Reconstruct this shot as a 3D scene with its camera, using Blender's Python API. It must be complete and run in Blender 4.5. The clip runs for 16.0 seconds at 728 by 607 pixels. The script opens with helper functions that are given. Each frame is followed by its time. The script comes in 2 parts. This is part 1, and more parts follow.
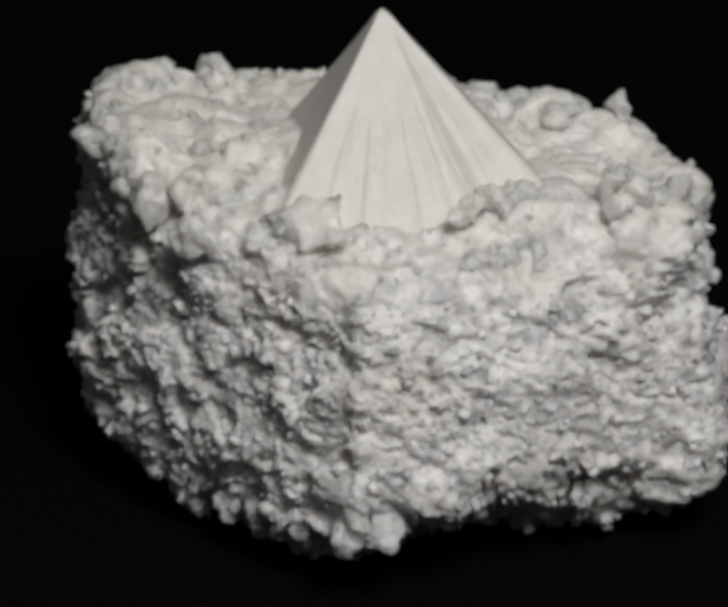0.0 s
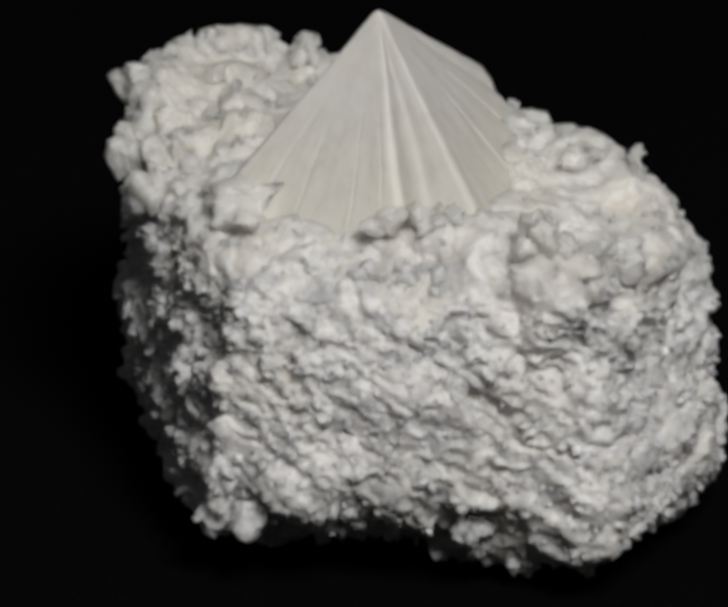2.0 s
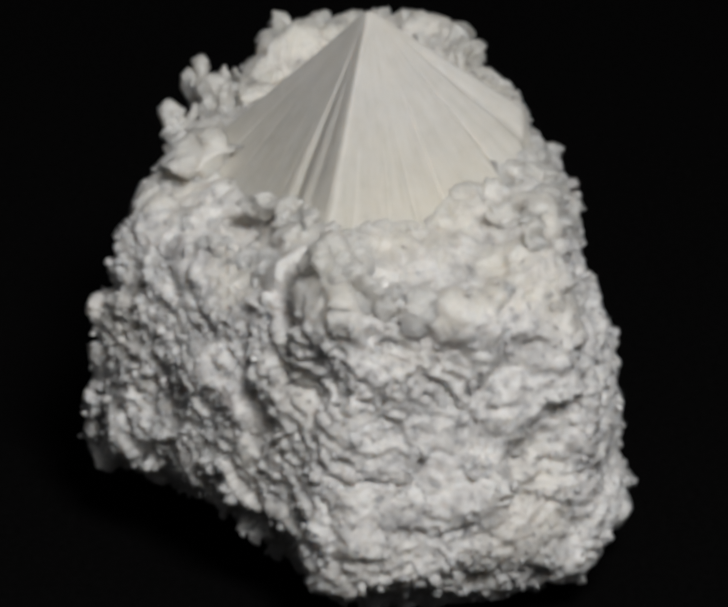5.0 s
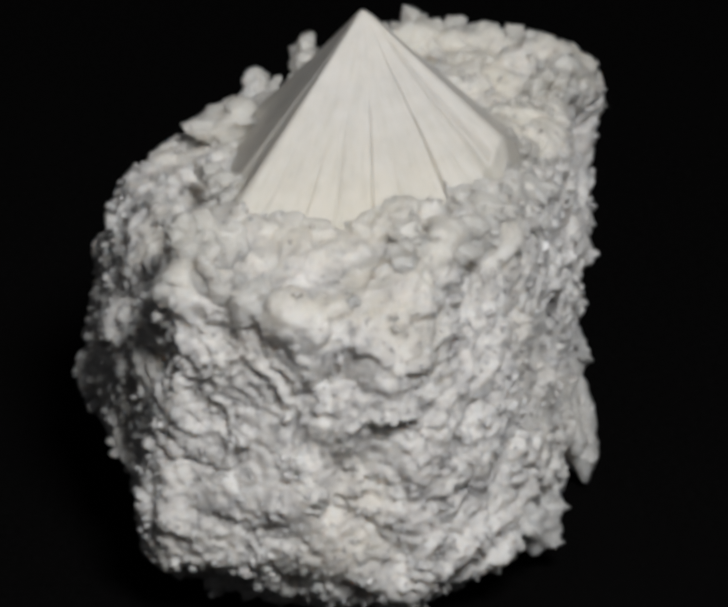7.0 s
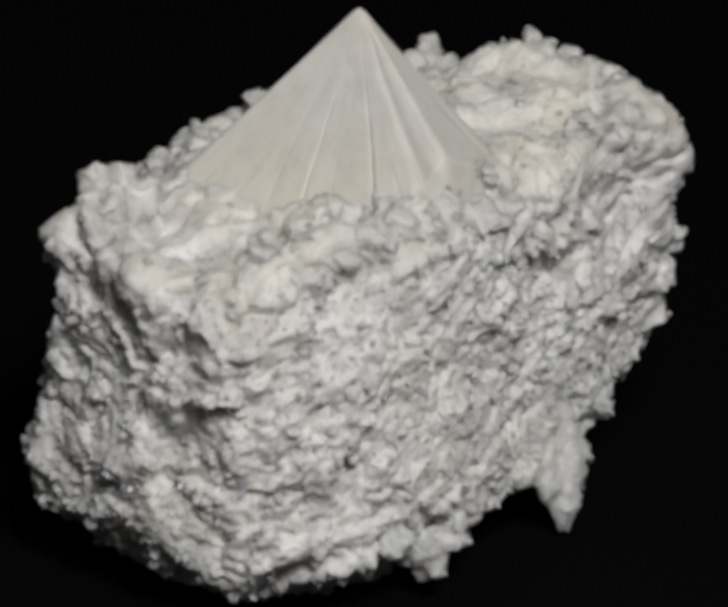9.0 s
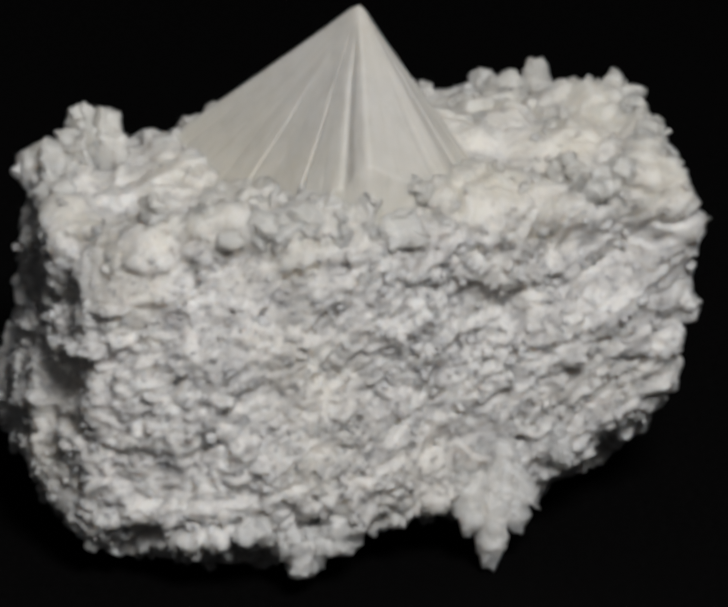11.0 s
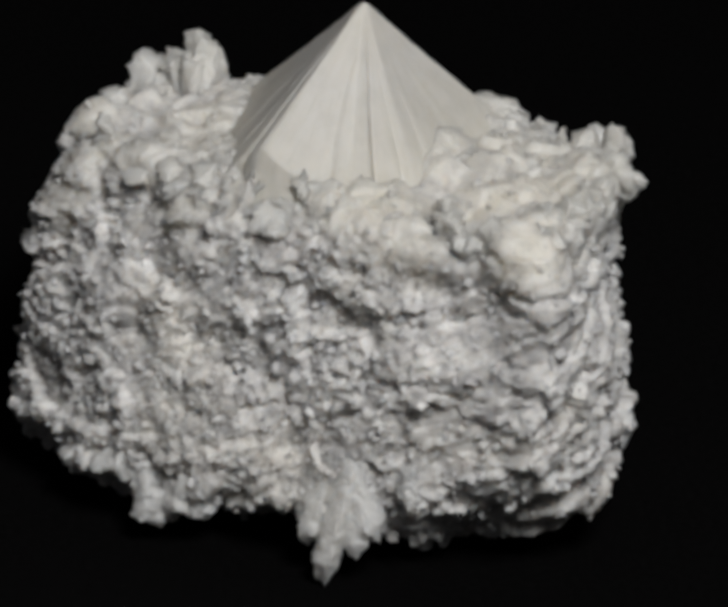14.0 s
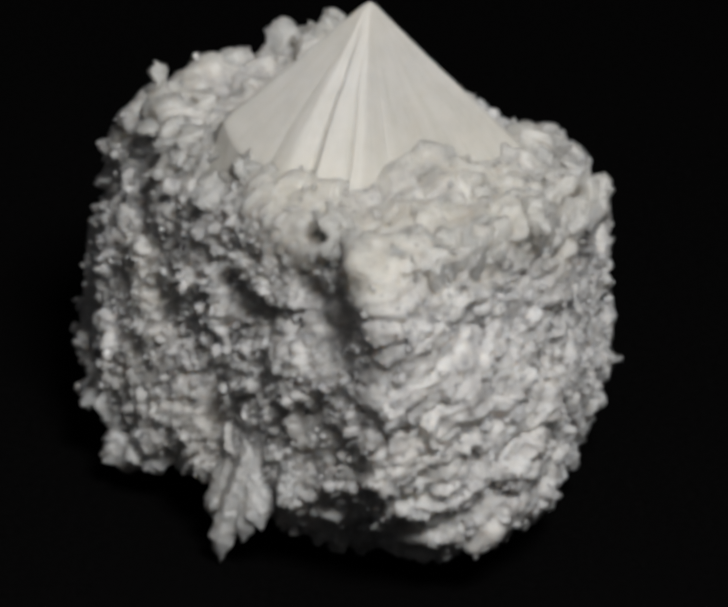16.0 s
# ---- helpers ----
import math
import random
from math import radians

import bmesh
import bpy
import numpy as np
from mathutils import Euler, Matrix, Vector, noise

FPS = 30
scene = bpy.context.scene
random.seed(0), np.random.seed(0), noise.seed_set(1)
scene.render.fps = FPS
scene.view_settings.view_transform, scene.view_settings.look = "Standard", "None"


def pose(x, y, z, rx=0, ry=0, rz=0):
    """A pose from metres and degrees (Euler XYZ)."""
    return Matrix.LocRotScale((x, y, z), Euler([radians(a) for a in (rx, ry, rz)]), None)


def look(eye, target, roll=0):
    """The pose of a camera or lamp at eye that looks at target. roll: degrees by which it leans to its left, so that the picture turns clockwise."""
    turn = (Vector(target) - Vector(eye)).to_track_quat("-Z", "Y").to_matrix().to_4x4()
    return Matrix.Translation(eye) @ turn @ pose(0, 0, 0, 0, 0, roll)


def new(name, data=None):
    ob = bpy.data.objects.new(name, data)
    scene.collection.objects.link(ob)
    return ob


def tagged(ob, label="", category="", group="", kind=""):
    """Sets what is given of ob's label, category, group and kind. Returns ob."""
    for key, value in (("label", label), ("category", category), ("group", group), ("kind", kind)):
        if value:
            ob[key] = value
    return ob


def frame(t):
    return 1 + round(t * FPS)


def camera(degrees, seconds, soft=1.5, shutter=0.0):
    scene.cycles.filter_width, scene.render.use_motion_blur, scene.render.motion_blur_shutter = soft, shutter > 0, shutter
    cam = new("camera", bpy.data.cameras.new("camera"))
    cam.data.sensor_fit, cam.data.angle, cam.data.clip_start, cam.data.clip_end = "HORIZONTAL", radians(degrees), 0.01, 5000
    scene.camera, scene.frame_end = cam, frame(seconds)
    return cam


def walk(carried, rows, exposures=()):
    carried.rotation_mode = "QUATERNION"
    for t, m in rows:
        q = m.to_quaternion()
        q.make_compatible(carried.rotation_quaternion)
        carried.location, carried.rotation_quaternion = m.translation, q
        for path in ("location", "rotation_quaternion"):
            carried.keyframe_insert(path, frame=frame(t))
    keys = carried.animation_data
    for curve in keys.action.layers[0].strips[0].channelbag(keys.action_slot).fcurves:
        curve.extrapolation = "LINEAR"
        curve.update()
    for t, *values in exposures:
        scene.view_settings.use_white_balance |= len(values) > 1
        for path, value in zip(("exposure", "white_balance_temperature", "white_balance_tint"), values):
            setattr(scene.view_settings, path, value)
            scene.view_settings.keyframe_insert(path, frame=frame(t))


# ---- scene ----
cam = camera(5.9076, 16.0, soft=5.5)
EYE = Vector((-0.0007, -0.94413, 0.4738))
AIM = EYE + Vector((0, math.cos(0.43873), -math.sin(0.43873)))
walk(cam, [(0.0, look(EYE, AIM, 0.413)), (16.0, look(EYE, AIM, 0.413))])

# ---- light: one soft lamp up on the viewer's side, and the dim room ----
world = bpy.data.worlds.new("dim_room")
scene.world = world
world.use_nodes = True
world.node_tree.nodes["Background"].inputs[0].default_value = (0.97, 0.97, 0.98, 1)
world.node_tree.nodes["Background"].inputs[1].default_value = 0.03


def area_lamp(name, eye, target, size, watts, colour):
    data = bpy.data.lights.new(name, "AREA")
    data.shape, data.size, data.energy, data.color = "DISK", size, watts, colour
    ob = new(name, data)
    ob.matrix_world = look(eye, target)
    return ob


area_lamp("studio_lamp", (0.18, -0.61, 0.71), (0, 0, 0.04), 0.24, 6.4, (1.0, 0.977, 0.95))
scene.view_settings.exposure = 0.0


# ---- materials ----
def node_material(name, rough, spec=0.5):
    m = bpy.data.materials.new(name)
    m.use_nodes = True
    t = m.node_tree
    b = t.nodes["Principled BSDF"]
    b.inputs["Roughness"].default_value = rough
    b.inputs["Specular IOR Level"].default_value = spec
    b.inputs["Subsurface Radius"].default_value = (1.0, 0.93, 0.86)
    b.inputs["Subsurface Scale"].default_value = 0.0022
    return m, t, b


def ramp(t, source, stops):
    r = t.nodes.new("ShaderNodeValToRGB")
    e = r.color_ramp.elements
    while len(e) < len(stops):
        e.new(0.5)
    for el, (p, c) in zip(e, stops):
        el.position, el.color = p, (*c, 1)
    t.links.new(source, r.inputs[0])
    return r.outputs[0]


def noise_tex(t, coord, scale, detail=4, rough=0.55, stretch=None):
    n = t.nodes.new("ShaderNodeTexNoise")
    n.inputs["Scale"].default_value = scale
    n.inputs["Detail"].default_value = detail
    n.inputs["Roughness"].default_value = rough
    if stretch:
        mp = t.nodes.new("ShaderNodeMapping")
        mp.inputs["Scale"].default_value = stretch
        t.links.new(coord, mp.inputs[0])
        coord = mp.outputs[0]
    t.links.new(coord, n.inputs["Vector"])
    return n.outputs["Fac"]


def mixed(t, fac, a, b, mode="MIX"):
    m = t.nodes.new("ShaderNodeMix")
    m.data_type, m.blend_type = "RGBA", mode
    if isinstance(fac, float):
        m.inputs["Factor"].default_value = fac
    else:
        t.links.new(fac, m.inputs["Factor"])
    for k, v in ((6, a), (7, b)):
        if isinstance(v, tuple):
            m.inputs[k].default_value = (*v, 1)
        else:
            t.links.new(v, m.inputs[k])
    return m.outputs[2]


def mineral(name, light, mid, stain, rough, grain, bump, cream=(0.74, 0.69, 0.58), island=0.0, specks=False, streaks=None, flush=True, depth=0.0022, top_depth=0.0):
    """White crystalline mineral: mottled greys, cream flushes and faint pinkish stains, with a fine grain."""
    m, t, b = node_material(name, rough)
    b.inputs["Subsurface Weight"].default_value = 0.85
    b.inputs["Subsurface Scale"].default_value = depth
    c = t.nodes.new("ShaderNodeTexCoord").outputs["Object"]
    base = ramp(t, noise_tex(t, c, 260, 5, 0.65), [(0.36, mid), (0.58, light)])
    base = mixed(t, ramp(t, noise_tex(t, c, 45, 3), [(0.50, (0, 0, 0)), (0.75, (0.35, 0.35, 0.35))]), base, cream)
    base = mixed(t, ramp(t, noise_tex(t, c, 120, 6, 0.7), [(0.60, (0, 0, 0)), (0.78, (0.7, 0.7, 0.7))]), base, stain)
    if flush:
        hx = t.nodes.new("ShaderNodeTexCoord")
        g = t.nodes.new("ShaderNodeNewGeometry")
        hz = t.nodes.new("ShaderNodeSeparateXYZ")
        t.links.new(g.outputs["Position"], hz.inputs[0])
        add = t.nodes.new("ShaderNodeMath")
        add.operation = "MULTIPLY_ADD"
        add.inputs[1].default_value = 0.03
        t.links.new(noise_tex(t, hx.outputs["Object"], 90, 3), add.inputs[0])
        t.links.new(hz.outputs[2], add.inputs[2])
        up = t.nodes.new("ShaderNodeMapRange")
        up.inputs[1].default_value, up.inputs[2].default_value = 0.062, 0.076
        t.links.new(add.outputs[0], up.inputs[0])
        base = mixed(t, up.outputs[0], base, mixed(t, 0.8, mixed(t, 0.55, base, light), (1.0, 0.965, 0.87), "MULTIPLY"))
        if top_depth:
            deep = t.nodes.new("ShaderNodeMapRange")
            deep.inputs[3].default_value, deep.inputs[4].default_value = depth, top_depth
            t.links.new(up.outputs[0], deep.inputs[0])
            t.links.new(deep.outputs[0], b.inputs["Subsurface Scale"])
    if streaks:
        # dull grey streaks that run from the apex down the faces
        mp = t.nodes.new("ShaderNodeMapping")
        mp.inputs["Location"].default_value = (-streaks[0], -streaks[1], 0)
        t.links.new(c, mp.inputs[0])
        sx = t.nodes.new("ShaderNodeSeparateXYZ")
        t.links.new(mp.outputs[0], sx.inputs[0])
        an = t.nodes.new("ShaderNodeMath")
        an.operation = "ARCTAN2"
        t.links.new(sx.outputs[1], an.inputs[0])
        t.links.new(sx.outputs[0], an.inputs[1])
        cx = t.nodes.new("ShaderNodeCombineXYZ")
        t.links.new(an.outputs[0], cx.inputs[0])
        t.links.new(sx.outputs[2], cx.inputs[1])
        g = t.nodes.new("ShaderNodeNewGeometry")
        hz = t.nodes.new("ShaderNodeSeparateXYZ")
        t.links.new(g.outputs["Position"], hz.inputs[0])
        low_part = t.nodes.new("ShaderNodeMapRange")
        low_part.inputs[1].default_value, low_part.inputs[2].default_value = 0.070, 0.056
        t.links.new(hz.outputs[2], low_part.inputs[0])
        base = mixed(t, low_part.outputs[0], base, mixed(t, 0.7, base, (1.0, 0.985, 0.93), "MULTIPLY"))
        for scale, low, high, grey in ((9.0, 0.34, 0.50, 0.94), (34.0, 0.30, 0.44, 0.90)):
            st = noise_tex(t, cx.outputs[0], scale, 3, 0.6, (1, 8, 1))
            base = mixed(t, 1.0, base, ramp(t, st, [(low, (grey, grey, grey * 0.98)), (high, (1, 1, 1))]), "MULTIPLY")
    if specks:
        sp = noise_tex(t, c, 520, 4, 0.75, (1.0, 1.0, 0.7))
        base = mixed(t, ramp(t, sp, [(0.26, (0.55, 0.54, 0.55)), (0.44, (1, 1, 1))]), (0.30, 0.28, 0.28), base)
    if island:
        g = t.nodes.new("ShaderNodeNewGeometry")
        base = mixed(t, island, base, ramp(t, g.outputs["Random Per Island"], [(0, (0.45, 0.44, 0.45)), (1, (1, 1, 1))]), "MULTIPLY")
    t.links.new(base, b.inputs["Base Color"])
    bp = t.nodes.new("ShaderNodeBump")
    bp.inputs["Strength"].default_value, bp.inputs["Distance"].default_value = bump, 0.0006
    t.links.new(noise_tex(t, c, grain, 6, 0.7), bp.inputs["Height"])
    t.links.new(bp.outputs[0], b.inputs["Normal"])
    return m


MATRIX = mineral("granular_mineral", (0.87, 0.86, 0.845), (0.56, 0.555, 0.56), (0.60, 0.53, 0.51), 0.42, 900, 0.5, specks=True, depth=0.0023, top_depth=0.008)
CRUST = mineral("crystal_crust", (0.86, 0.85, 0.84), (0.70, 0.69, 0.70), (0.66, 0.60, 0.58), 0.2, 700, 0.25, island=0.35, depth=0.0024, top_depth=0.005)
CRYSTAL = mineral("white_crystal", (0.86, 0.845, 0.82), (0.72, 0.71, 0.70), (0.66, 0.61, 0.56), 0.35, 500, 0.4, depth=0.008)
PYRAMID = mineral("satin_white_crystal", (0.705, 0.695, 0.672), (0.655, 0.645, 0.62), (0.61, 0.575, 0.51), 0.5, 320, 0.12, streaks=(0.0016, -0.0008), flush=False, depth=0.0014)


def velvet_material():
    m, t, b = node_material("black_velvet", 0.95, 0.05)
    c = t.nodes.new("ShaderNodeTexCoord").outputs["Object"]
    t.links.new(ramp(t, noise_tex(t, c, 900, 3), [(0.3, (0.0009, 0.0009, 0.001)), (0.75, (0.0028, 0.0027, 0.0029))]), b.inputs["Base Color"])
    return m


VELVET = velvet_material()


# ---- numeric noise for the stone's relief ----
def lattice(i, j, k, seed):
    h = (i * 73856093) ^ (j * 19349663) ^ (k * 83492791) ^ (seed * 2654435)
    h = (h ^ (h >> 13)) * 1274126177 & 0x7FFFFFFF
    h = (h ^ (h >> 15)) * 668265263 & 0x7FFFFFFF
    return ((h ^ (h >> 11)) & 0xFFFF) / 65535.0


def smooth_noise(p, seed):
    """Value noise, -1 to 1."""
    q = np.floor(p).astype(np.int64)
    f = p - q
    f = f * f * f * (f * (f * 6 - 15) + 10)
    out = 0
    for a in (0, 1):
        for b in (0, 1):
            for c in (0, 1):
                w = (f[..., 0] if a else 1 - f[..., 0]) * (f[..., 1] if b else 1 - f[..., 1]) * (f[..., 2] if c else 1 - f[..., 2])
                out = out + w * lattice(q[..., 0] + a, q[..., 1] + b, q[..., 2] + c, seed)
    return out * 2 - 1


def fractal(p, seed, octaves=3):
    return sum(smooth_noise(p * 2.03 ** o, seed + o) * 0.5 ** o for o in range(octaves))


def cells(p, seed):
    """Distance to the nearest seed point, a tilted plane round it, and its random value: broken facets."""
    q = np.floor(p).astype(np.int64)
    d1 = np.full(p.shape[:-1], 9.0)
    who = np.zeros_like(d1)
    off = np.zeros(p.shape)
    for a in (-1, 0, 1):
        for b in (-1, 0, 1):
            for c in (-1, 0, 1):
                i, j, k = q[..., 0] + a, q[..., 1] + b, q[..., 2] + c
                s = np.stack([i + lattice(i, j, k, seed), j + lattice(i, j, k, seed + 7), k + lattice(i, j, k, seed + 13)], -1)
                d = np.sqrt(((s - p) ** 2).sum(-1))
                near = d < d1
                who = np.where(near, lattice(i, j, k, seed + 29), who)
                off = np.where(near[..., None], p - s, off)
                d1 = np.where(near, d, d1)
    a, b = who * 97.0, who * 41.0
    tilt = off[..., 0] * np.cos(a) * np.sin(b) + off[..., 1] * np.sin(a) * np.sin(b) + off[..., 2] * np.cos(b)
    return d1, tilt, who


# ---- mesh helpers (sizes of the stone in millimetres) ----
MM = 0.001


def mesh_from(name, verts, faces, material, flat=True):
    me = bpy.data.meshes.new(name)
    verts, faces = np.asarray(verts, dtype=np.float32), np.asarray(faces, dtype=np.int32)
    n, k = faces.shape
    me.vertices.add(len(verts))
    me.vertices.foreach_set("co", (verts * MM).ravel())
    me.loops.add(n * k)
    me.loops.foreach_set("vertex_index", faces.ravel())
    me.polygons.add(n)
    me.polygons.foreach_set("loop_start", np.arange(0, n * k, k, dtype=np.int32))
    me.update(calc_edges=True)
    me.polygons.foreach_set("use_smooth", np.full(n, not flat))
    me.materials.append(material)
    return me


def part(name, me, parent, label="", kind=""):
    ob = new(name, me)
    ob.parent = parent
    return tagged(ob, label, kind=kind)


def grid_faces(rows, cols):
    """Quads of a tube of rows rings with cols points each."""
    r, c = np.meshgrid(np.arange(rows - 1), np.arange(cols), indexing="ij")
    n = (c + 1) % cols
    return np.stack([r * cols + c, r * cols + n, (r + 1) * cols + n, (r + 1) * cols + c], -1).reshape(-1, 4)


# ---- setting: black velvet, laid flat and swept up behind ----
def velvet_sweep():
    bm = bmesh.new()
    line = [(-0.42, 0.0), (0.40, 0.0)]
    for k in range(1, 13):
        a = math.radians(7.5 * k)
        line.append((0.40 + 0.15 * math.sin(a), 0.15 - 0.15 * math.cos(a)))
    line.append((0.55, 0.55))
    rows = [[bm.verts.new((x, y, z)) for x in (-0.5, 0.5)] for y, z in line]
    for a, b in zip(rows, rows[1:]):
        bm.faces.new((a[0], a[1], b[1], b[0]))
    me = bpy.data.meshes.new("ground")
    bm.to_mesh(me)
    bm.free()
    me.materials.append(VELVET)
    ob = new("ground", me)
    mod = ob.modifiers.new("thickness", "SOLIDIFY")
    mod.thickness, mod.offset = 0.004, -1
    tagged(ob, "black velvet cloth lying flat under the mineral specimen", "cloth", kind="structure")


velvet_sweep()

# ---- the mineral specimen ----
specimen = tagged(new("mineral_specimen"), "white crystalline mineral specimen with a large pyramid crystal on black velvet", "mineral specimen")

LEVELS = np.array([4.0, 11, 20, 36, 46, 52, 56])
CENTRE = np.array([2.0, -3.0])


def corner(azimuth, *radii):
    """One corner of the broken block: its direction and its reach at each of LEVELS."""
    return azimuth, np.array(radii)


CORNERS = [
    corner(-180, 32.0, 41.0, 44.0, 41.2, 41.5, 40.8, 40.0),
    corner(-165, 30.0, 34.8, 37.0, 36.5, 36.0, 38.2, 36.0),
    corner(-148, 25.5, 31.5, 33.2, 33.0, 33.2, 33.0, 22.0),
    corner(-125, 26.5, 30.8, 32.4, 32.4, 31.4, 28.2, 22.8),
    corner(-108, 26.8, 34.4, 35.0, 34.4, 33.4, 28.4, 21.5),
    corner(-95, 23.2, 37.5, 41.3, 38.3, 35.8, 31.5, 21.2),
    corner(-75, 18.5, 33.2, 39.0, 35.9, 34.5, 29.6, 24.0),
    corner(-50, 20.5, 31.4, 38.8, 38.8, 34.0, 30.4, 26.2),
    corner(-30, 28.0, 40.2, 44.8, 43.2, 42.8, 38.8, 25.0),
    corner(-22, 37.0, 49.7, 50.5, 47.5, 47.2, 45.0, 33.0),
    corner(-16, 40.5, 53.0, 53.5, 49.5, 49.1, 47.6, 39.8),
    corner(8, 45.0, 52.4, 51.4, 49.5, 48.0, 45.4, 37.2),
    corner(26, 46.5, 52.6, 51.6, 49.8, 47.2, 43.5, 40.5),
    corner(48, 36.8, 45.2, 43.5, 39.6, 36.6, 35.2, 32.2),
    corner(72, 23.6, 35.0, 37.0, 32.8, 32.6, 31.8, 26.0),
    corner(102, 20.9, 35.0, 32.2, 30.0, 30.4, 30.6, 29.0),
    corner(126, 25.9, 37.5, 37.5, 37.6, 37.8, 36.6, 33.8),
    corner(148, 28.4, 41.0, 49.6, 52.6, 52.8, 51.6, 48.6),
    corner(164, 29.5, 44.2, 48.4, 49.5, 46.2, 47.2, 46.2),
]
INSET = 0.4


def reach(azimuth):
    """The block's reach at each level in the given directions (degrees): straight faces between the corners."""
    out = np.zeros((len(azimuth), len(LEVELS)))
    ring = CORNERS + [(CORNERS[0][0] + 360, CORNERS[0][1])]
    for (a1, r1), (a2, r2) in zip(ring, ring[1:]):
        k = (azimuth >= a1) & (azimuth < a2)
        s1 = np.sin(np.radians(azimuth[k] - a1))[:, None]
        s2 = np.sin(np.radians(a2 - azimuth[k]))[:, None]
        out[k] = r1 * r2 * np.sin(np.radians(a2 - a1)) / (r1 * s1 + r2 * s2)
    return out - INSET


def bell(a, middle, width):
    d = (a - middle + 180) % 360 - 180
    return np.exp(-(d / width) ** 2)


# height of the brow where the faces meet the top, and of the bed round the pyramid: direction, millimetres
BROW = [(-180, 57), (-150, 52.5), (-125, 50), (-108, 49.5), (-95, 48.5), (-75, 47.5), (-58, 47.5), (-44, 47.5), (-30, 49.5), (-16, 53), (6, 50), (28, 53), (50, 55.5), (64, 56), (80, 54.5), (105, 54.5), (125, 55.5), (150, 57), (165, 57)]
BED = [(-180, 60), (-155, 56.5), (-132, 55.5), (-115, 52), (-90, 50.3), (-60, 51), (-45, 54.5), (-28, 57), (-12, 54.5), (6, 53.8), (40, 56.5), (80, 57.5), (110, 57), (142, 55.5), (165, 60)]


# bulges and hollows on the sides of the block: place, size, depth
SWELLS_BELOW_KNOB = [(-37, 23, 55, 7, 2.2), (-23, 26.5, 48.5, 4.5, -3.4), (-32, 26, 48, 3.8, -3.0), (-29.5, 26.5, 42, 5, -2.2), (-43, 23.5, 41, 3.5, -1.8),
                     (-11, 27, 40, 4, -1.6), (13, 28.3, 33, 3.5, -1.8), (25.5, 22.8, 52, 3, -2.4), (21.5, 24.3, 50, 3, -2.2), (-2, 29, 20, 4, -1.8), (-33, 25.5, 25, 4, -1.4)]
SWELLS_NOTCHED = [(36.5, -23.5, 48, 3.2, -3.2), (35.4, -18.5, 53, 3, -2.2), (46, -18, 50.5, 4, 2.4), (47.5, -2, 51, 4.5, 1.4), (49, -10, 45.5, 2.8, -2.0), (44, -21.5, 39.7, 4.5, -2.8),
                  (29, -28.7, 40.5, 2.4, -2.4), (33.6, -27.8, 35.4, 2.5, -1.8), (23.5, -27.7, 47.5, 2.8, -1.4), (46, -13.4, 52.7, 2.2, -2.2)]
SWELLS_CREASED = [(49.3, -1, 44, 2.8, -2.8), (48.2, 8, 41.6, 3, -2.6), (50, 2, 38.8, 2.6, -1.4), (49.8, 8.5, 28.7, 3, -1.6), (-7.2, -35.5, 41.7, 5.5, -4.4), (-32, -14.5, 52, 4, -2.4),
                  (49, 11, 29, 4, -1.6), (-4, -38.7, 38.5, 3, -1.6)]


def around(a, stops):
    """Smooth run round the stone through the given stops."""
    x, y = np.array(stops, dtype=float).T
    x, y = np.concatenate([x - 360, x, x + 360]), np.tile(y, 3)
    return sum(np.interp(a + k, x, y) for k in (-8, -4, 0, 4, 8)) / 5


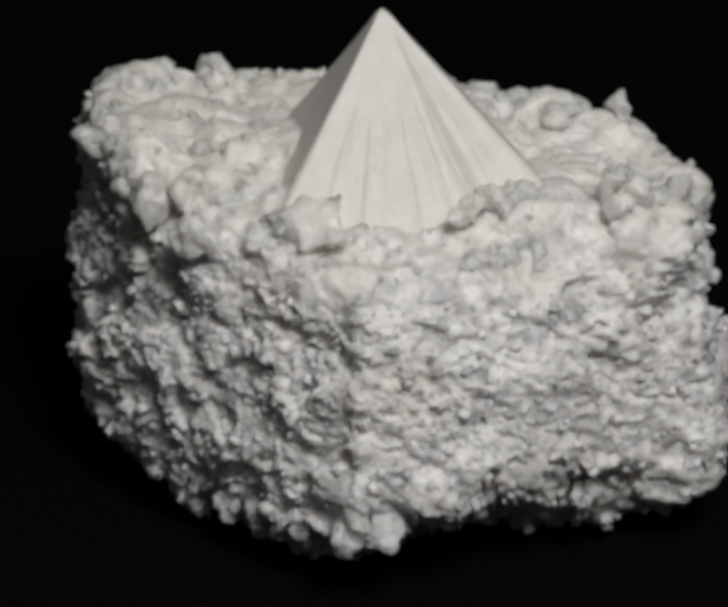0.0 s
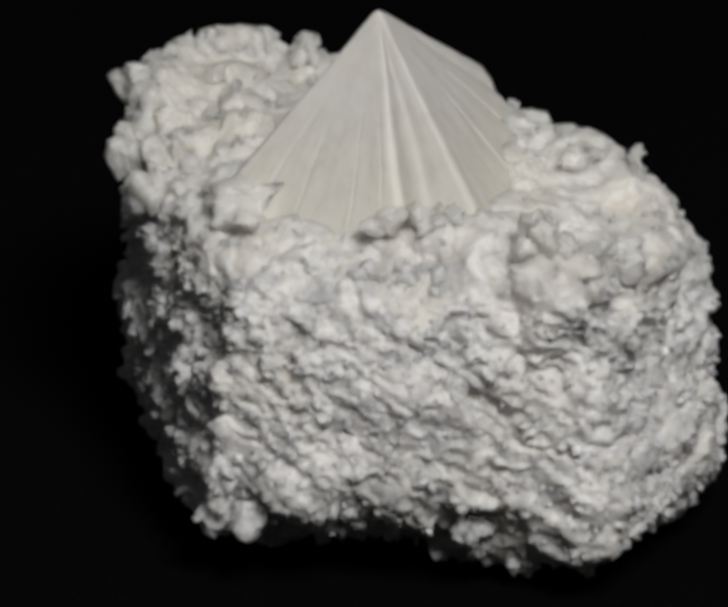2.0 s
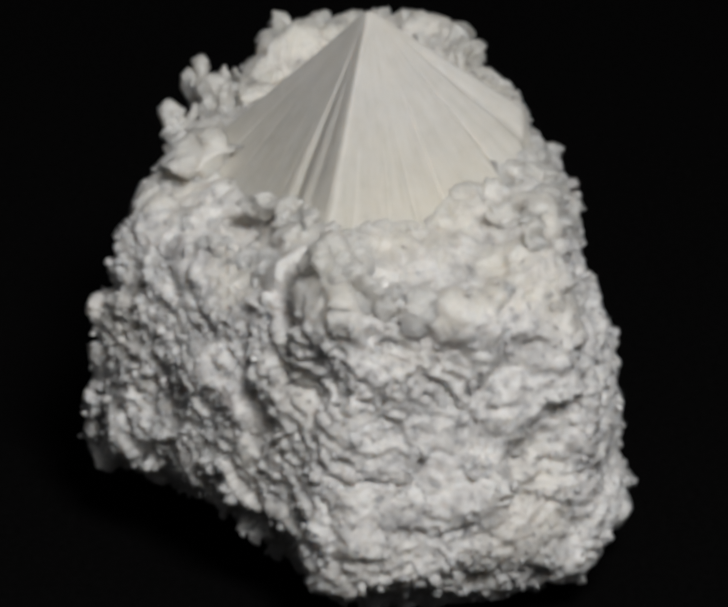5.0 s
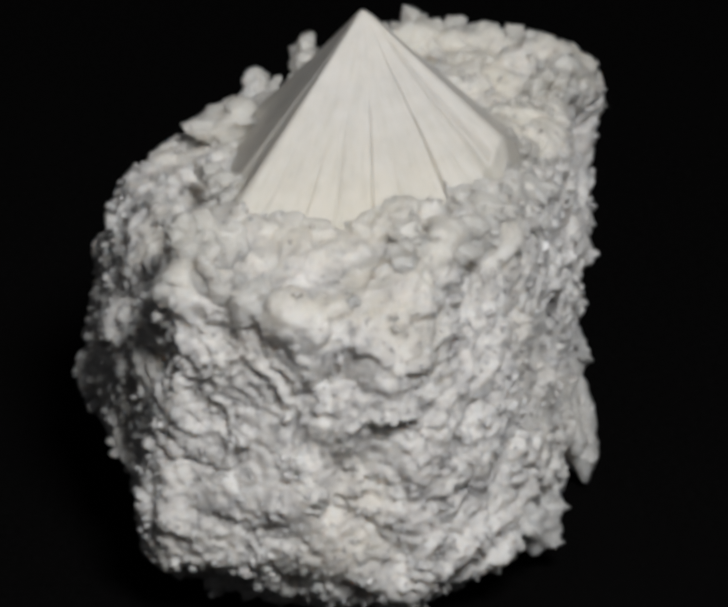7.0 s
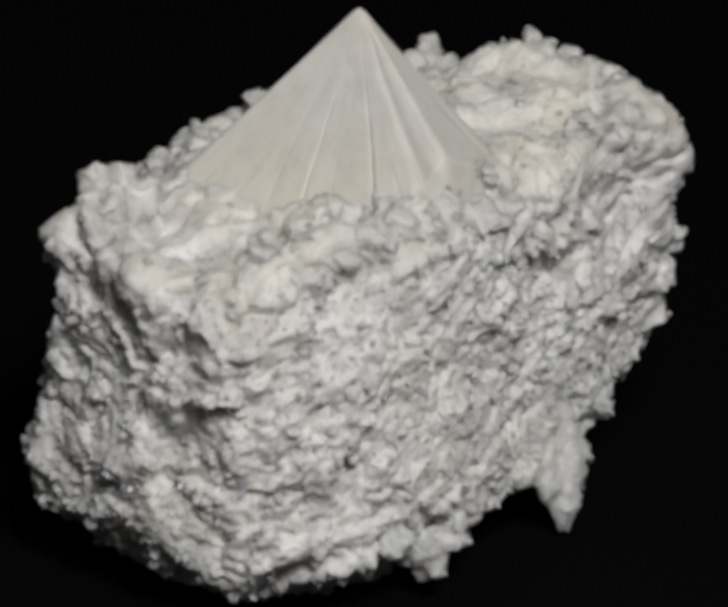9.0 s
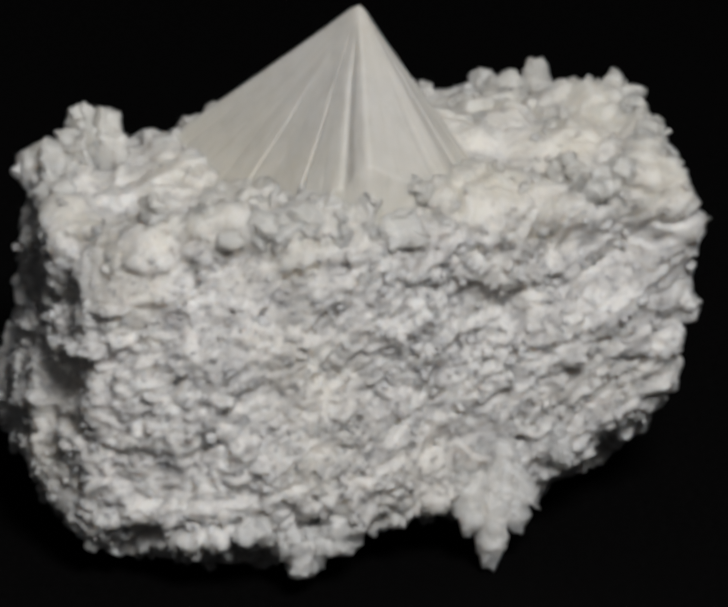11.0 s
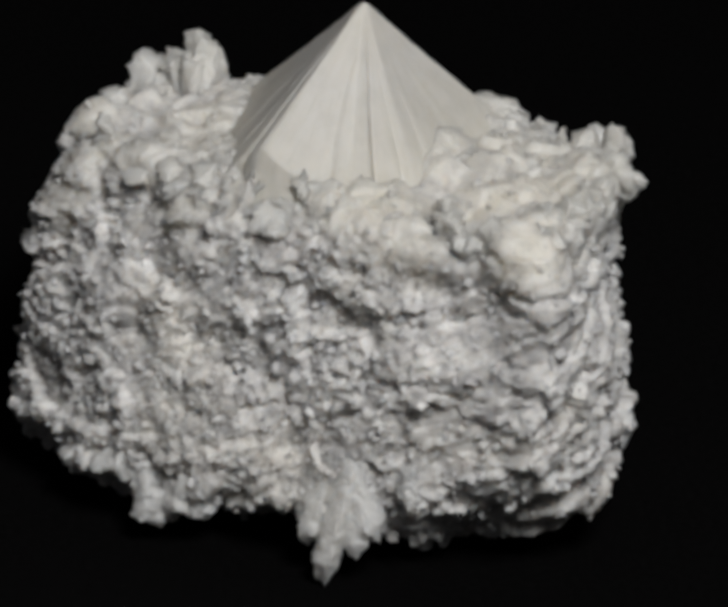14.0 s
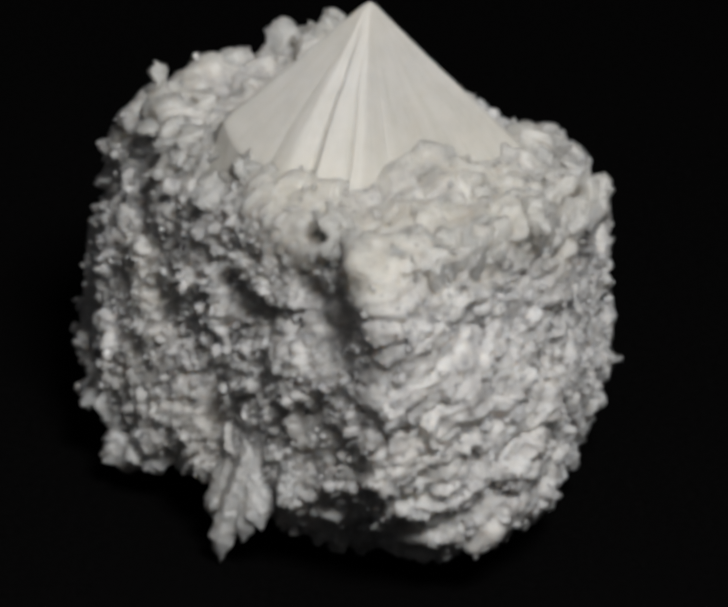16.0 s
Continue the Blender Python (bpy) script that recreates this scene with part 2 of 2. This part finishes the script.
def block():
    cols = 840
    az = np.linspace(-180, 180, cols, endpoint=False)
    R = reach(az)
    R = sum(np.roll(R, k, 0) for k in (-3, -2, -1, 0, 1, 2, 3)) / 7
    under = np.linspace(0, 1, 50)
    side = np.linspace(0, 1, 190)
    top = np.linspace(1, 0, 110)[1:]
    brow = around(az, BROW)
    bed = around(az, BED)
    radius, height = [], []
    for s in under:
        radius.append(R[:, 0] * s)
        height.append(np.full(cols, 1.0 + 3.0 * s ** 3))
    for s in side[1:]:
        z = 4 + (brow - 4) * s
        r = 0
        for dz in (-2, -1, 0, 1, 2):
            q = np.interp(z + dz, LEVELS, np.arange(7.0))
            i = np.minimum(q.astype(int), 5)
            r = r + (R[np.arange(cols), i] * (1 - q + i) + R[np.arange(cols), i + 1] * (q - i)) / 5
        radius.append(r)
        height.append(z)
    # from the brow the top slopes to the bed of the pyramid; the crest stands high on some sides
    crest = 1.7 * bell(az, 155, 28) + 1.6 * bell(az, -20, 14) + 2.4 * bell(az, 28, 14) + 2.2 * bell(az, -178, 12) + 1.2 * bell(az, 92, 22) + 0.7
    crest *= 1 + 0.45 * smooth_noise(np.stack([np.cos(np.radians(az)) * 9, np.sin(np.radians(az)) * 9, 0 * az], -1), 95)
    last = radius[-1]
    for s in top:
        r = last * s
        inward = last - r
        slide = np.clip(inward / np.maximum(last - 19, 4), 0, 1)
        slide = 0.6 * slide + 0.4 * slide * slide * (3 - 2 * slide)
        height.append(brow + (bed - brow) * slide + crest * np.exp(-((inward - 3.5) / 3.6) ** 2))
        radius.append(r)
    radius, height = np.array(radius), np.array(height)
    a = np.radians(az)[None, :]
    P = np.stack([CENTRE[0] + radius * np.cos(a), CENTRE[1] + radius * np.sin(a), height], -1)
    du = np.roll(P, -1, 1) - np.roll(P, 1, 1)
    dv = np.gradient(P, axis=0)
    N = np.cross(du, dv)
    N /= np.maximum(np.linalg.norm(N, axis=-1, keepdims=True), 1e-6)
    N[0], N[-1] = (0, 0, -1), (0, 0, 1)
    # the faces are broken into angular flakes and grains; the top is made of larger, softer lumps
    lofty = np.clip((N[..., 2] - 0.30) / 0.4, 0, 1)
    steep = 1 - lofty
    slant = np.stack([P[..., 0] + 0.45 * P[..., 2], P[..., 1] + 0.35 * P[..., 2], P[..., 2] * 1.05], -1)
    rough = 0.55 + 0.75 * np.clip(0.5 + 1.1 * smooth_noise(P / 11.0, 91), 0, 1)
    d = 1.2 * fractal(P / 9.5, 11, 2)
    warp = slant + 0.9 * np.stack([fractal(P / 2.4, s, 3) for s in (41, 45, 49)], -1)
    ridge = np.abs(smooth_noise(warp / 8.0, 31))
    patch = np.clip(0.4 + 1.5 * smooth_noise(P / 13.0, 33), 0, 1)
    d -= steep * 2.0 * patch * np.clip(1 - ridge / 0.12, 0, 1)
    b1, b2, bw = cells(warp / 7.5, 35)
    d += steep * (1.0 * (bw - 0.5) + 2.0 * b2)
    flakes = np.stack([warp @ np.array([0.46, 0.42, -0.78]) / 3.8, warp @ np.array([0.68, -0.73, 0.0]) / 2.4, warp @ np.array([0.57, 0.53, 0.62]) / 2.1], -1)
    f1, f2, who = cells(flakes, 51)
    d += steep * rough * (0.55 * (who - 0.5) + 0.2 * (0.55 - f1) + 0.85 * f2)
    g1, g2, gw = cells(warp / 1.3, 61)
    d += (0.3 + 0.7 * steep) * rough * (0.15 * (0.5 - g1) + 0.26 * (gw - 0.5) + 0.38 * g2)
    d += 0.10 * smooth_noise(P / 0.55, 64) * rough
    soft = P + 0.9 * np.stack([smooth_noise(P / 2.2, s) for s in (83, 84, 85)], -1)
    h1, h2, hw = cells(soft / 5.0, 81)
    i1, i2, iw = cells(soft / 2.3, 88)
    d += lofty * (0.7 * (0.55 - h1) + 1.5 * (hw - 0.5) + 1.3 * h2 + 0.2 * (0.55 - i1) + 0.35 * (iw - 0.5) + 0.45 * i2)
    # worn edges
    d = (np.roll(d, 1, 1) + 6 * d + np.roll(d, -1, 1)) / 8
    d[1:-1] = (d[:-2] + 6 * d[1:-1] + d[2:]) / 8
    d -= d[50:238].mean()
    # bulges and hollows: place, size, depth
    for x, y, z, size, deep in SWELLS_BELOW_KNOB + SWELLS_NOTCHED + SWELLS_CREASED:
        d += deep * np.exp(-((P - np.array([x, y, z])) ** 2).sum(-1) / size ** 2)
    P = P + N * d[..., None]
    P[..., 2] = np.maximum(P[..., 2], 0.1)
    P[0] = P[0].mean(0)
    P[-1] = P[-1].mean(0)
    rows = len(P)
    part("matrix", mesh_from("matrix", P.reshape(-1, 3), grid_faces(rows, cols), MATRIX, flat=False), specimen,
         "rough granular off-white matrix with slanting creases")
    return P, N


BLOCK, NORMAL = block()


# ---- loose crystals grown on the block ----
def shard(rng, width, length, taper, sides=5):
    """One stubby prism with an uneven chisel end, in rings from its foot to its tip, worn and a little bent."""
    ang = np.linspace(0, 2 * np.pi, sides, endpoint=False) + rng.uniform(-0.3, 0.3, sides)
    flat = rng.uniform(0.4, 0.9)
    ring = np.stack([np.cos(ang), flat * np.sin(ang)], 1) * width / 2
    bend = rng.uniform(-0.16, 0.16, 2) * width
    rings = []
    for h, k in ((0.0, 0.85), (0.45, 1.0), (0.82, 0.97), (1.0, taper)):
        wear = rng.uniform(0.84, 1.14, (sides, 1))
        lift = length * (h + (rng.uniform(-0.10, 0.06, sides) if h > 0.2 else np.zeros(sides)))
        rings.append(np.column_stack([ring * k * wear + bend * h * h, lift]))
    v = np.vstack(rings + [[[0, 0, 0], [*rings[-1][:, :2].mean(0), length]]])
    f, n = [], len(rings)
    for k in range(sides):
        m = (k + 1) % sides
        for o in range(0, (n - 1) * sides, sides):
            f += [(o + k, o + m, o + sides + m), (o + k, o + sides + m, o + sides + k)]
        f += [((n - 1) * sides + k, (n - 1) * sides + m, n * sides + 1), (m, k, n * sides)]
    return v, np.array(f)


def turn_to(direction, spin):
    d = Vector(direction).normalized()
    return np.array((d.to_track_quat("Z", "Y").to_matrix() @ Matrix.Rotation(spin, 3, "Z")))


def fused(v, f, voxel=0.26, size=1.5, deep=0.5):
    """Overlapping shards grown into one body, with a chipped, uneven skin."""
    ob = new("crystal_blank", mesh_from("crystal_blank", np.asarray(v) / MM, f, CRYSTAL))
    mod = ob.modifiers.new("fuse", "REMESH")
    mod.mode, mod.voxel_size = "VOXEL", voxel
    me = bpy.data.meshes.new_from_object(ob.evaluated_get(bpy.context.evaluated_depsgraph_get()))
    v = np.empty(len(me.vertices) * 3)
    me.vertices.foreach_get("co", v)
    v = v.reshape(-1, 3)
    f = np.empty(len(me.polygons) * 4, dtype=np.int32)
    me.polygons.foreach_get("vertices", f)
    old = ob.data
    bpy.data.objects.remove(ob)
    bpy.data.meshes.remove(old)
    bpy.data.meshes.remove(me)
    q = v + 17.0
    c = np.stack([fractal(q / size, s, 3) for s in (101, 105, 109)], -1)
    return v + deep * c, f.reshape(-1, 4)


def bunch(rng, width, height, count, spread):
    """A tuft of shards from one foot."""
    vs, fs, n = [], [], 0
    for k in range(count):
        first = k == 0
        w = width * (0.85 if first else rng.uniform(0.45, 0.85))
        h = height * (1.0 if first else rng.uniform(0.5, 0.9))
        v, f = shard(rng, w, h, rng.uniform(0.5, 0.9), int(rng.integers(4, 6)))
        a = rng.uniform(0, 2 * np.pi)
        lean = 0.0 if first else rng.uniform(0.1, spread)
        M = turn_to((math.cos(a) * lean, math.sin(a) * lean, 1), rng.uniform(0, 6))
        v = v @ M.T
        if not first:
            v[:, :2] += np.array([math.cos(a), math.sin(a)]) * width * rng.uniform(0.12, 0.34)
        vs.append(v)
        fs.append(f + n)
        n += len(v)
    return np.vstack(vs), np.vstack(fs)


rng = np.random.default_rng(5)
BUNCHES = [mesh_from("crystal", *fused(*bunch(rng, 5.6, 6.0, c, s)), CRYSTAL, flat=False) for c, s in ((4, 0.4), (5, 0.6), (6, 0.5), (7, 0.7), (3, 0.3), (5, 0.8), (6, 0.6), (4, 0.6))]
SPIKES = [mesh_from("crystal", *fused(*shard(rng, 3.4, 7.0, tp, sd)), CRYSTAL, flat=False) for tp, sd in ((0.25, 4), (0.55, 5), (0.35, 6))]


def place(me, foot, direction, spin, scale, name="crystal", label=""):
    ob = part(name, me, specimen, label)
    q = Vector(direction).normalized().to_track_quat("Z", "Y").to_matrix() @ Matrix.Rotation(spin, 3, "Z")
    ob.matrix_local = Matrix.LocRotScale(Vector(foot) * MM, q.to_quaternion(), Vector(scale))
    return ob


def tip(me, x, y, z, width=1.0, tall=1.0, lean=(0, 0, 1), spin=0.0, base=6.0, name="crystal", label=""):
    """A crystal whose tip stands at x, y, z."""
    d = Vector(lean).normalized()
    width, tall = width * 1.2, tall * 0.75
    return place(me, Vector((x, y, z)) - d * base * tall, d, spin, (width, width, tall), name, label)


# tall ones on the rim
tip(BUNCHES[1], -25, 24.0, 60.2, 0.9, 1.6, (0, 0.55, 1), 0.5)
tip(SPIKES[0], 37, 14.2, 59.6, 1.2, 1.2, (0.1, 0.1, 1), base=7)
tip(BUNCHES[0], -38.6, -2.4, 62.2, 1.0, 1.5, (-0.1, 0, 1), 1.0)
tip(BUNCHES[4], -39.5, 4.2, 61.0, 0.95, 1.5, (-0.15, 0, 1), 5.1)
tip(BUNCHES[6], -39.2, 12.5, 60.8, 0.95, 1.6, (-0.1, 0, 1), 2.2)
tip(BUNCHES[3], -37.5, 20.0, 60.0, 0.95, 1.6, (-0.1, 0.1, 1), 3.6)
tip(BUNCHES[2], -31, 23.5, 59.6, 1.1, 1.7, (0, 0.6, 1), 2.3)
tip(BUNCHES[5], -34.5, -8, 57.2, 0.9, 1.3, (-0.25, 0, 1), 0.8)
tip(BUNCHES[2], -31.8, -17.7, 59.2, 0.75, 1.7, (-0.1, -0.15, 1), 3.4)
tip(BUNCHES[5], -27.5, -17.5, 58.0, 0.9, 1.6, (-0.3, -0.5, 1), 1.4)
tip(BUNCHES[7], -32.5, -14.0, 57.0, 0.85, 1.4, (-0.25, -0.1, 1), 2.9)
tip(BUNCHES[3], -8.6, -23, 57.6, 1.4, 1.3, (0, -0.2, 1), 0.9)
tip(BUNCHES[1], -13, -22, 55.6, 1.2, 1.2, (0, -0.2, 1), 2.4)
tip(BUNCHES[0], -13, 23.5, 57.2, 1.0, 1.4, (0, 0.55, 1), 0.2)
tip(BUNCHES[4], -5, 24, 56.6, 1.0, 1.4, (0, 0.55, 1), 1.2)
tip(BUNCHES[6], 16, 21, 57.6, 1.3, 1.0, (0, 0.2, 1), 2.0)
tip(BUNCHES[1], 28.5, 17, 57.0, 1.3, 1.0, (0.2, 0.2, 1), 0.6)
tip(BUNCHES[2], 38.7, -19.0, 59.6, 1.05, 1.9, (0.2, -0.6, 1), 2.2)
tip(BUNCHES[6], 35.8, -16.5, 59.8, 1.0, 1.9, (0, -0.5, 1), 0.1)
tip(BUNCHES[0], 41.5, -17.5, 57.0, 1.0, 1.8, (0.4, -0.5, 1), 0.9)
tip(BUNCHES[7], 46, -14, 57.0, 1.05, 1.7, (0.5, -0.3, 1), 1.7)
tip(BUNCHES[4], 46.5, -5, 54.0, 1.1, 1.2, (0.2, 0, 1), 0.7)
tip(BUNCHES[5], 22, 20.5, 57, 1.1, 1.0, (0, 0.3, 1), 1.2)

tip(BUNCHES[5], -25.5, -24.0, 55.6, 0.9, 1.4, (-0.15, -0.2, 1), 2.5)
tip(BUNCHES[7], -36, -6, 60.6, 0.75, 1.5, (-0.15, -0.1, 1), 0.4)
tip(BUNCHES[4], -40.2, 8.5, 60.6, 0.75, 1.6, (-0.2, 0, 1), 1.9)
tip(SPIKES[1], -37.5, 16.5, 61.0, 1.3, 1.3, (-0.2, 0.1, 1), 0.6, base=7)
tip(SPIKES[2], -23, 21, 61.4, 1.3, 1.3, (0.1, 0.2, 1), 0.2, base=7)
tip(BUNCHES[3], 3, 23.0, 56.6, 1.2, 1.0, (0, 0.3, 1), 0.6)
tip(BUNCHES[6], -3, 22.0, 56.4, 1.1, 1.0, (-0.1, 0.3, 1), 1.6)
tip(BUNCHES[1], 8.5, 22.0, 57.0, 1.1, 1.0, (0.1, 0.3, 1), 2.6)
tip(BUNCHES[0], 14, -20.5, 57.6, 0.8, 0.9, (0, -0.3, 1), 0.4)
tip(BUNCHES[5], 18.5, -18, 58.0, 0.8, 0.9, (0.1, -0.3, 1), 1.1)
tip(BUNCHES[2], 22.5, -15.5, 57.4, 0.8, 0.9, (0.1, -0.2, 1), 2.1)
tip(BUNCHES[7], -26, 3, 58.6, 1.3, 0.9, (0.15, -0.5, 1), 0.5)
tip(BUNCHES[4], -23, -4, 57.8, 1.0, 0.8, (0.3, -0.3, 1), 1.5)

# stout blades and tufts under the lower edge
WEDGE = mesh_from("crystal", *fused(*shard(rng, 5.6, 11.0, 0.12, 5)), CRYSTAL, flat=False)


def hanging_fan():
    """A broad plate of blades grown together, of unequal length, that hangs from under the lower edge."""
    vs, fs, n = [], [], 0
    for x, side, out, width, length, taper in ((-11.0, 0.16, 0.27, 7.6, 19.0, 0.30), (-8.4, 0.20, 0.27, 5.0, 14.0, 0.3), (-12.0, -0.10, 0.27, 5.4, 14.5, 0.25),
                                               (-12.0, -0.55, 0.27, 4.4, 12.6, 0.10), (-12.5, -0.30, 0.29, 4.0, 11.5, 0.2), (-6.2, 0.26, 0.30, 3.4, 10.6, 0.35)):
        v, f = shard(rng, width, length, taper, 5)
        vs.append(v @ turn_to((side, out, -1), rng.uniform(0, 0.4)).T + np.array([x, 26.6, 19.5]))
        fs.append(f + n)
        n += len(v)
    part("crystal", mesh_from("crystal", *fused(np.vstack(vs), np.vstack(fs), 0.26, 1.3, 0.3), CRYSTAL, flat=False), specimen,
         "fan of stout white blades hanging below the lower edge")


hanging_fan()
place(WEDGE, (-20.0, 26.6, 20.0), (-0.3, 0.3, -1), 1.2, (0.8, 0.8, 0.6))
for k, (x, y, z, w) in enumerate([(21.5, 27.5, 11, 1.5), (17.0, 28.5, 10, 1.3), (13.0, 28.0, 11.5, 1.4), (25.0, 26.5, 13, 1.3), (19.5, 29.5, 9, 1.2)]):
    place(BUNCHES[k], (x, y, z), (0.1, 0.3, -1), 0.7 + k, (w, w, 1.0))
place(BUNCHES[4], (3.3, -38.8, 15.5), (0, -0.45, -1), 0.3, (1.0, 1.0, 0.95))
place(BUNCHES[3], (-2.6, -38.2, 14.5), (0, -0.45, -1), 1.9, (1.0, 1.0, 1.0))
place(BUNCHES[5], (-9.0, -32.0, 13.0), (-0.2, -0.4, -1), 2.9, (0.9, 0.9, 0.8))
place(BUNCHES[6], (-15.0, -26.0, 11.5), (-0.1, -0.3, -1), 2.9, (0.75, 0.75, 0.75))
place(BUNCHES[2], (-19.0, -22.0, 10.5), (-0.4, -0.2, -1), 1.2, (0.8, 0.8, 0.8))
place(BUNCHES[7], (-24.0, -16.0, 11.5), (-0.4, -0.2, -1), 2.2, (0.75, 0.75, 0.8))
place(BUNCHES[0], (-12.0, -28.5, 11.5), (-0.3, -0.3, -1), 0.4, (0.85, 0.85, 0.85))
place(BUNCHES[1], (32.0, -25.0, 14.5), (0.1, -0.3, -1), 1.0, (0.7, 0.7, 0.7))


def rim_and_foot():
    """Lesser crystals along the crest and the lower edge."""
    rows, cols = BLOCK.shape[:2]
    for k in range(54):
        c = int((k + rng.uniform(-0.4, 0.4)) / 54 * cols) % cols
        r = int(rng.integers(228, 262))
        p, n = BLOCK[r, c], NORMAL[r, c]
        s = rng.uniform(0.3, 0.7)
        out = np.array([p[0] - 2, p[1] + 3, 0]) / max(np.hypot(p[0] - 2, p[1] + 3), 1)
        d = 0.5 * out + np.array([rng.uniform(-0.4, 0.4), rng.uniform(-0.4, 0.4), 1.0])
        spin = rng.uniform(0, 6)
        if p[0] > -41 and not (p[0] < -26 and -24 < p[1] < 2):
            place(BUNCHES[k % 8], p - 2.6 * n, d, spin, (s * 1.15, s * 1.15, s))
    for k in range(72):
        c = int((k + rng.uniform(-0.4, 0.4)) / 72 * cols) % cols
        r = int(rng.integers(44, 74))
        p, n = BLOCK[r, c], NORMAL[r, c]
        s = rng.uniform(0.25, 0.5)
        d = n + np.array([rng.uniform(-0.3, 0.3), rng.uniform(-0.3, 0.3), rng.uniform(-1.6, -0.3)])
        q = p - 0.8 * n
        if q[2] + d[2] / np.linalg.norm(d) * 6 * s > 0.5:
            place(BUNCHES[k % 8], q, d, rng.uniform(0, 6), (s, s, s))


rim_and_foot()


def skirt():
    """Small tufts that bury the foot of the pyramid."""
    for k in range(45):
        a = math.radians(k * 8.0 + rng.uniform(-2, 2))
        bed = float(around(np.array([math.degrees(a) if a < math.pi else math.degrees(a) - 360]), BED)[0])
        r = rng.uniform(17.5, 22.5)
        s = rng.uniform(0.25, 0.5)
        d = np.array([0.5 * math.cos(a) + rng.uniform(-0.5, 0.5), 0.5 * math.sin(a) + rng.uniform(-0.5, 0.5), 0.8])
        place(BUNCHES[k % 8], (1.6 + r * math.cos(a), -0.8 + r * math.sin(a), bed - 1.8), d, rng.uniform(0, 6), (s, s, s * 0.75))


skirt()


def crust():
    """The countless small grains that stud the faces."""
    rows, cols = BLOCK.shape[:2]
    vs, fs, n = [], [], 0
    for k in range(6000):
        r, c = int(rng.integers(46, 300) if rng.random() < 0.12 else rng.integers(46, 232)), int(rng.integers(0, cols))
        p, nn = BLOCK[r, c], NORMAL[r, c]
        on_top = r > 232
        w = rng.uniform(0.5, 1.15) * (2.2 if rng.random() < 0.12 else 1.0) * (1.5 if on_top else 1.0)
        v, f = shard(rng, w, w * rng.uniform(0.6, 1.3), rng.uniform(0.5, 0.85), 4)
        d = nn + rng.uniform(-0.6, 0.6, 3)
        v = v @ turn_to(d, rng.uniform(0, 6)).T + p - 0.55 * w * nn
        vs.append(v)
        fs.append(f + n)
        n += len(v)
    part("crystal_crust", mesh_from("crystal_crust", np.vstack(vs), np.vstack(fs), CRUST), specimen,
         "crust of small glinting white grains", "stuff")


crust()


# ---- the large pyramid crystal ----
def pyramid():
    """Six edges fall from one blunt apex; the faces between are finely fluted towards it."""
    apex = np.array([1.6, -0.8, 78.4])
    edges = [(-126, 1.03), (-28, 1.25), (60, 1.10), (77, 1.47), (112, 1.09), (145, 0.79)]
    cols, rows = 1440, 80
    az = np.linspace(-180, 180, cols, endpoint=False)
    slope = np.zeros(cols)
    ring = [(145 - 360, 0.79)] + edges + [(-126 + 360, 1.03)]
    for (a1, r1), (a2, r2) in zip(ring, ring[1:]):
        k = (az >= a1) & (az < a2)
        s1, s2, s = np.sin(np.radians(az[k] - a1)), np.sin(np.radians(a2 - az[k])), np.sin(np.radians(a2 - a1))
        slope[k] = r1 * r2 * s / (r1 * s1 + r2 * s2)
    slope = sum(np.roll(slope, k) for k in range(-8, 9)) / 17
    cap = 40 - 17.5 * np.clip(bell(az, 100, 40) * 2.2, 0, 1)
    a = np.radians(az)
    round_ = np.stack([np.cos(a), np.sin(a), 0 * a], -1)
    flute = 0.006 * smooth_noise(round_ * 4 + 3, 71) + 0.0010 * smooth_noise(round_ * 11, 72) + 0.0008 * smooth_noise(round_ * 34, 73)
    # single grooves: direction, width in degrees, depth, where they begin below the apex
    grooves = [(-72, 0.8, 0.006, 10), (-58, 0.9, 0.008, 9), (-48, 3.2, 0.05, 1), (-38, 2.4, 0.02, 2), (-21, 0.7, 0.006, 13), (-8, 0.6, 0.006, 14), (3, 0.6, 0.006, 10),
               (19, 0.5, 0.035, 9), (31, 0.5, 0.005, 16), (50, 0.5, 0.06, 0.6), (59, 0.6, 0.006, 15), (68, 2.2, 0.05, 2), (104, 1.6, 0.012, 5), (122, 0.6, 0.11, 1), (137, 0.8, 0.012, 6),
               (160, 0.8, 0.012, 10), (-98, 0.9, 0.008, 12), (-112, 0.8, 0.008, 9)]
    V = []
    for h in np.concatenate([[0.0], np.linspace(0.25, 32, rows - 1)]):
        cut = sum(dp * bell(az + 0.6 * math.sin(h * 0.35 + g), g, wd) * min(max((h - h0) / 3, 0), 1) for g, wd, dp, h0 in grooves)
        fl = slope * (1 + flute * min(h / 5, 1.0) - cut)
        r = np.hypot(fl * h, 0.0)
        r = np.where(r > cap, cap + 0.25 * (r - cap), r) + 0.55 * (1 - math.exp(-h * 3)) * math.exp(-h / 4)
        V.append(apex + np.column_stack([r * np.cos(a), r * np.sin(a), np.full(cols, -h)]))
    V = np.array(V)
    V[1:] += 0.06 * smooth_noise(V[1:] / 1.6, 75)[..., None] * np.array([1, 1, 0.4])
    part("pyramid_crystal", mesh_from("pyramid_crystal", V.reshape(-1, 3), grid_faces(rows, cols)[:, ::-1], PYRAMID, flat=False), specimen,
         "large smooth cream-white pyramid crystal with fluted faces")


pyramid()


# ---- the slow turn of the specimen ----
def motions():
    rows = []
    for k in range(17):
        angle = 14.793 * k + 0.00962 * (k - 8) ** 2
        rows.append((float(k), pose(0, 0, 0, 0, 0, -angle)))
    walk(specimen, rows)


motions()
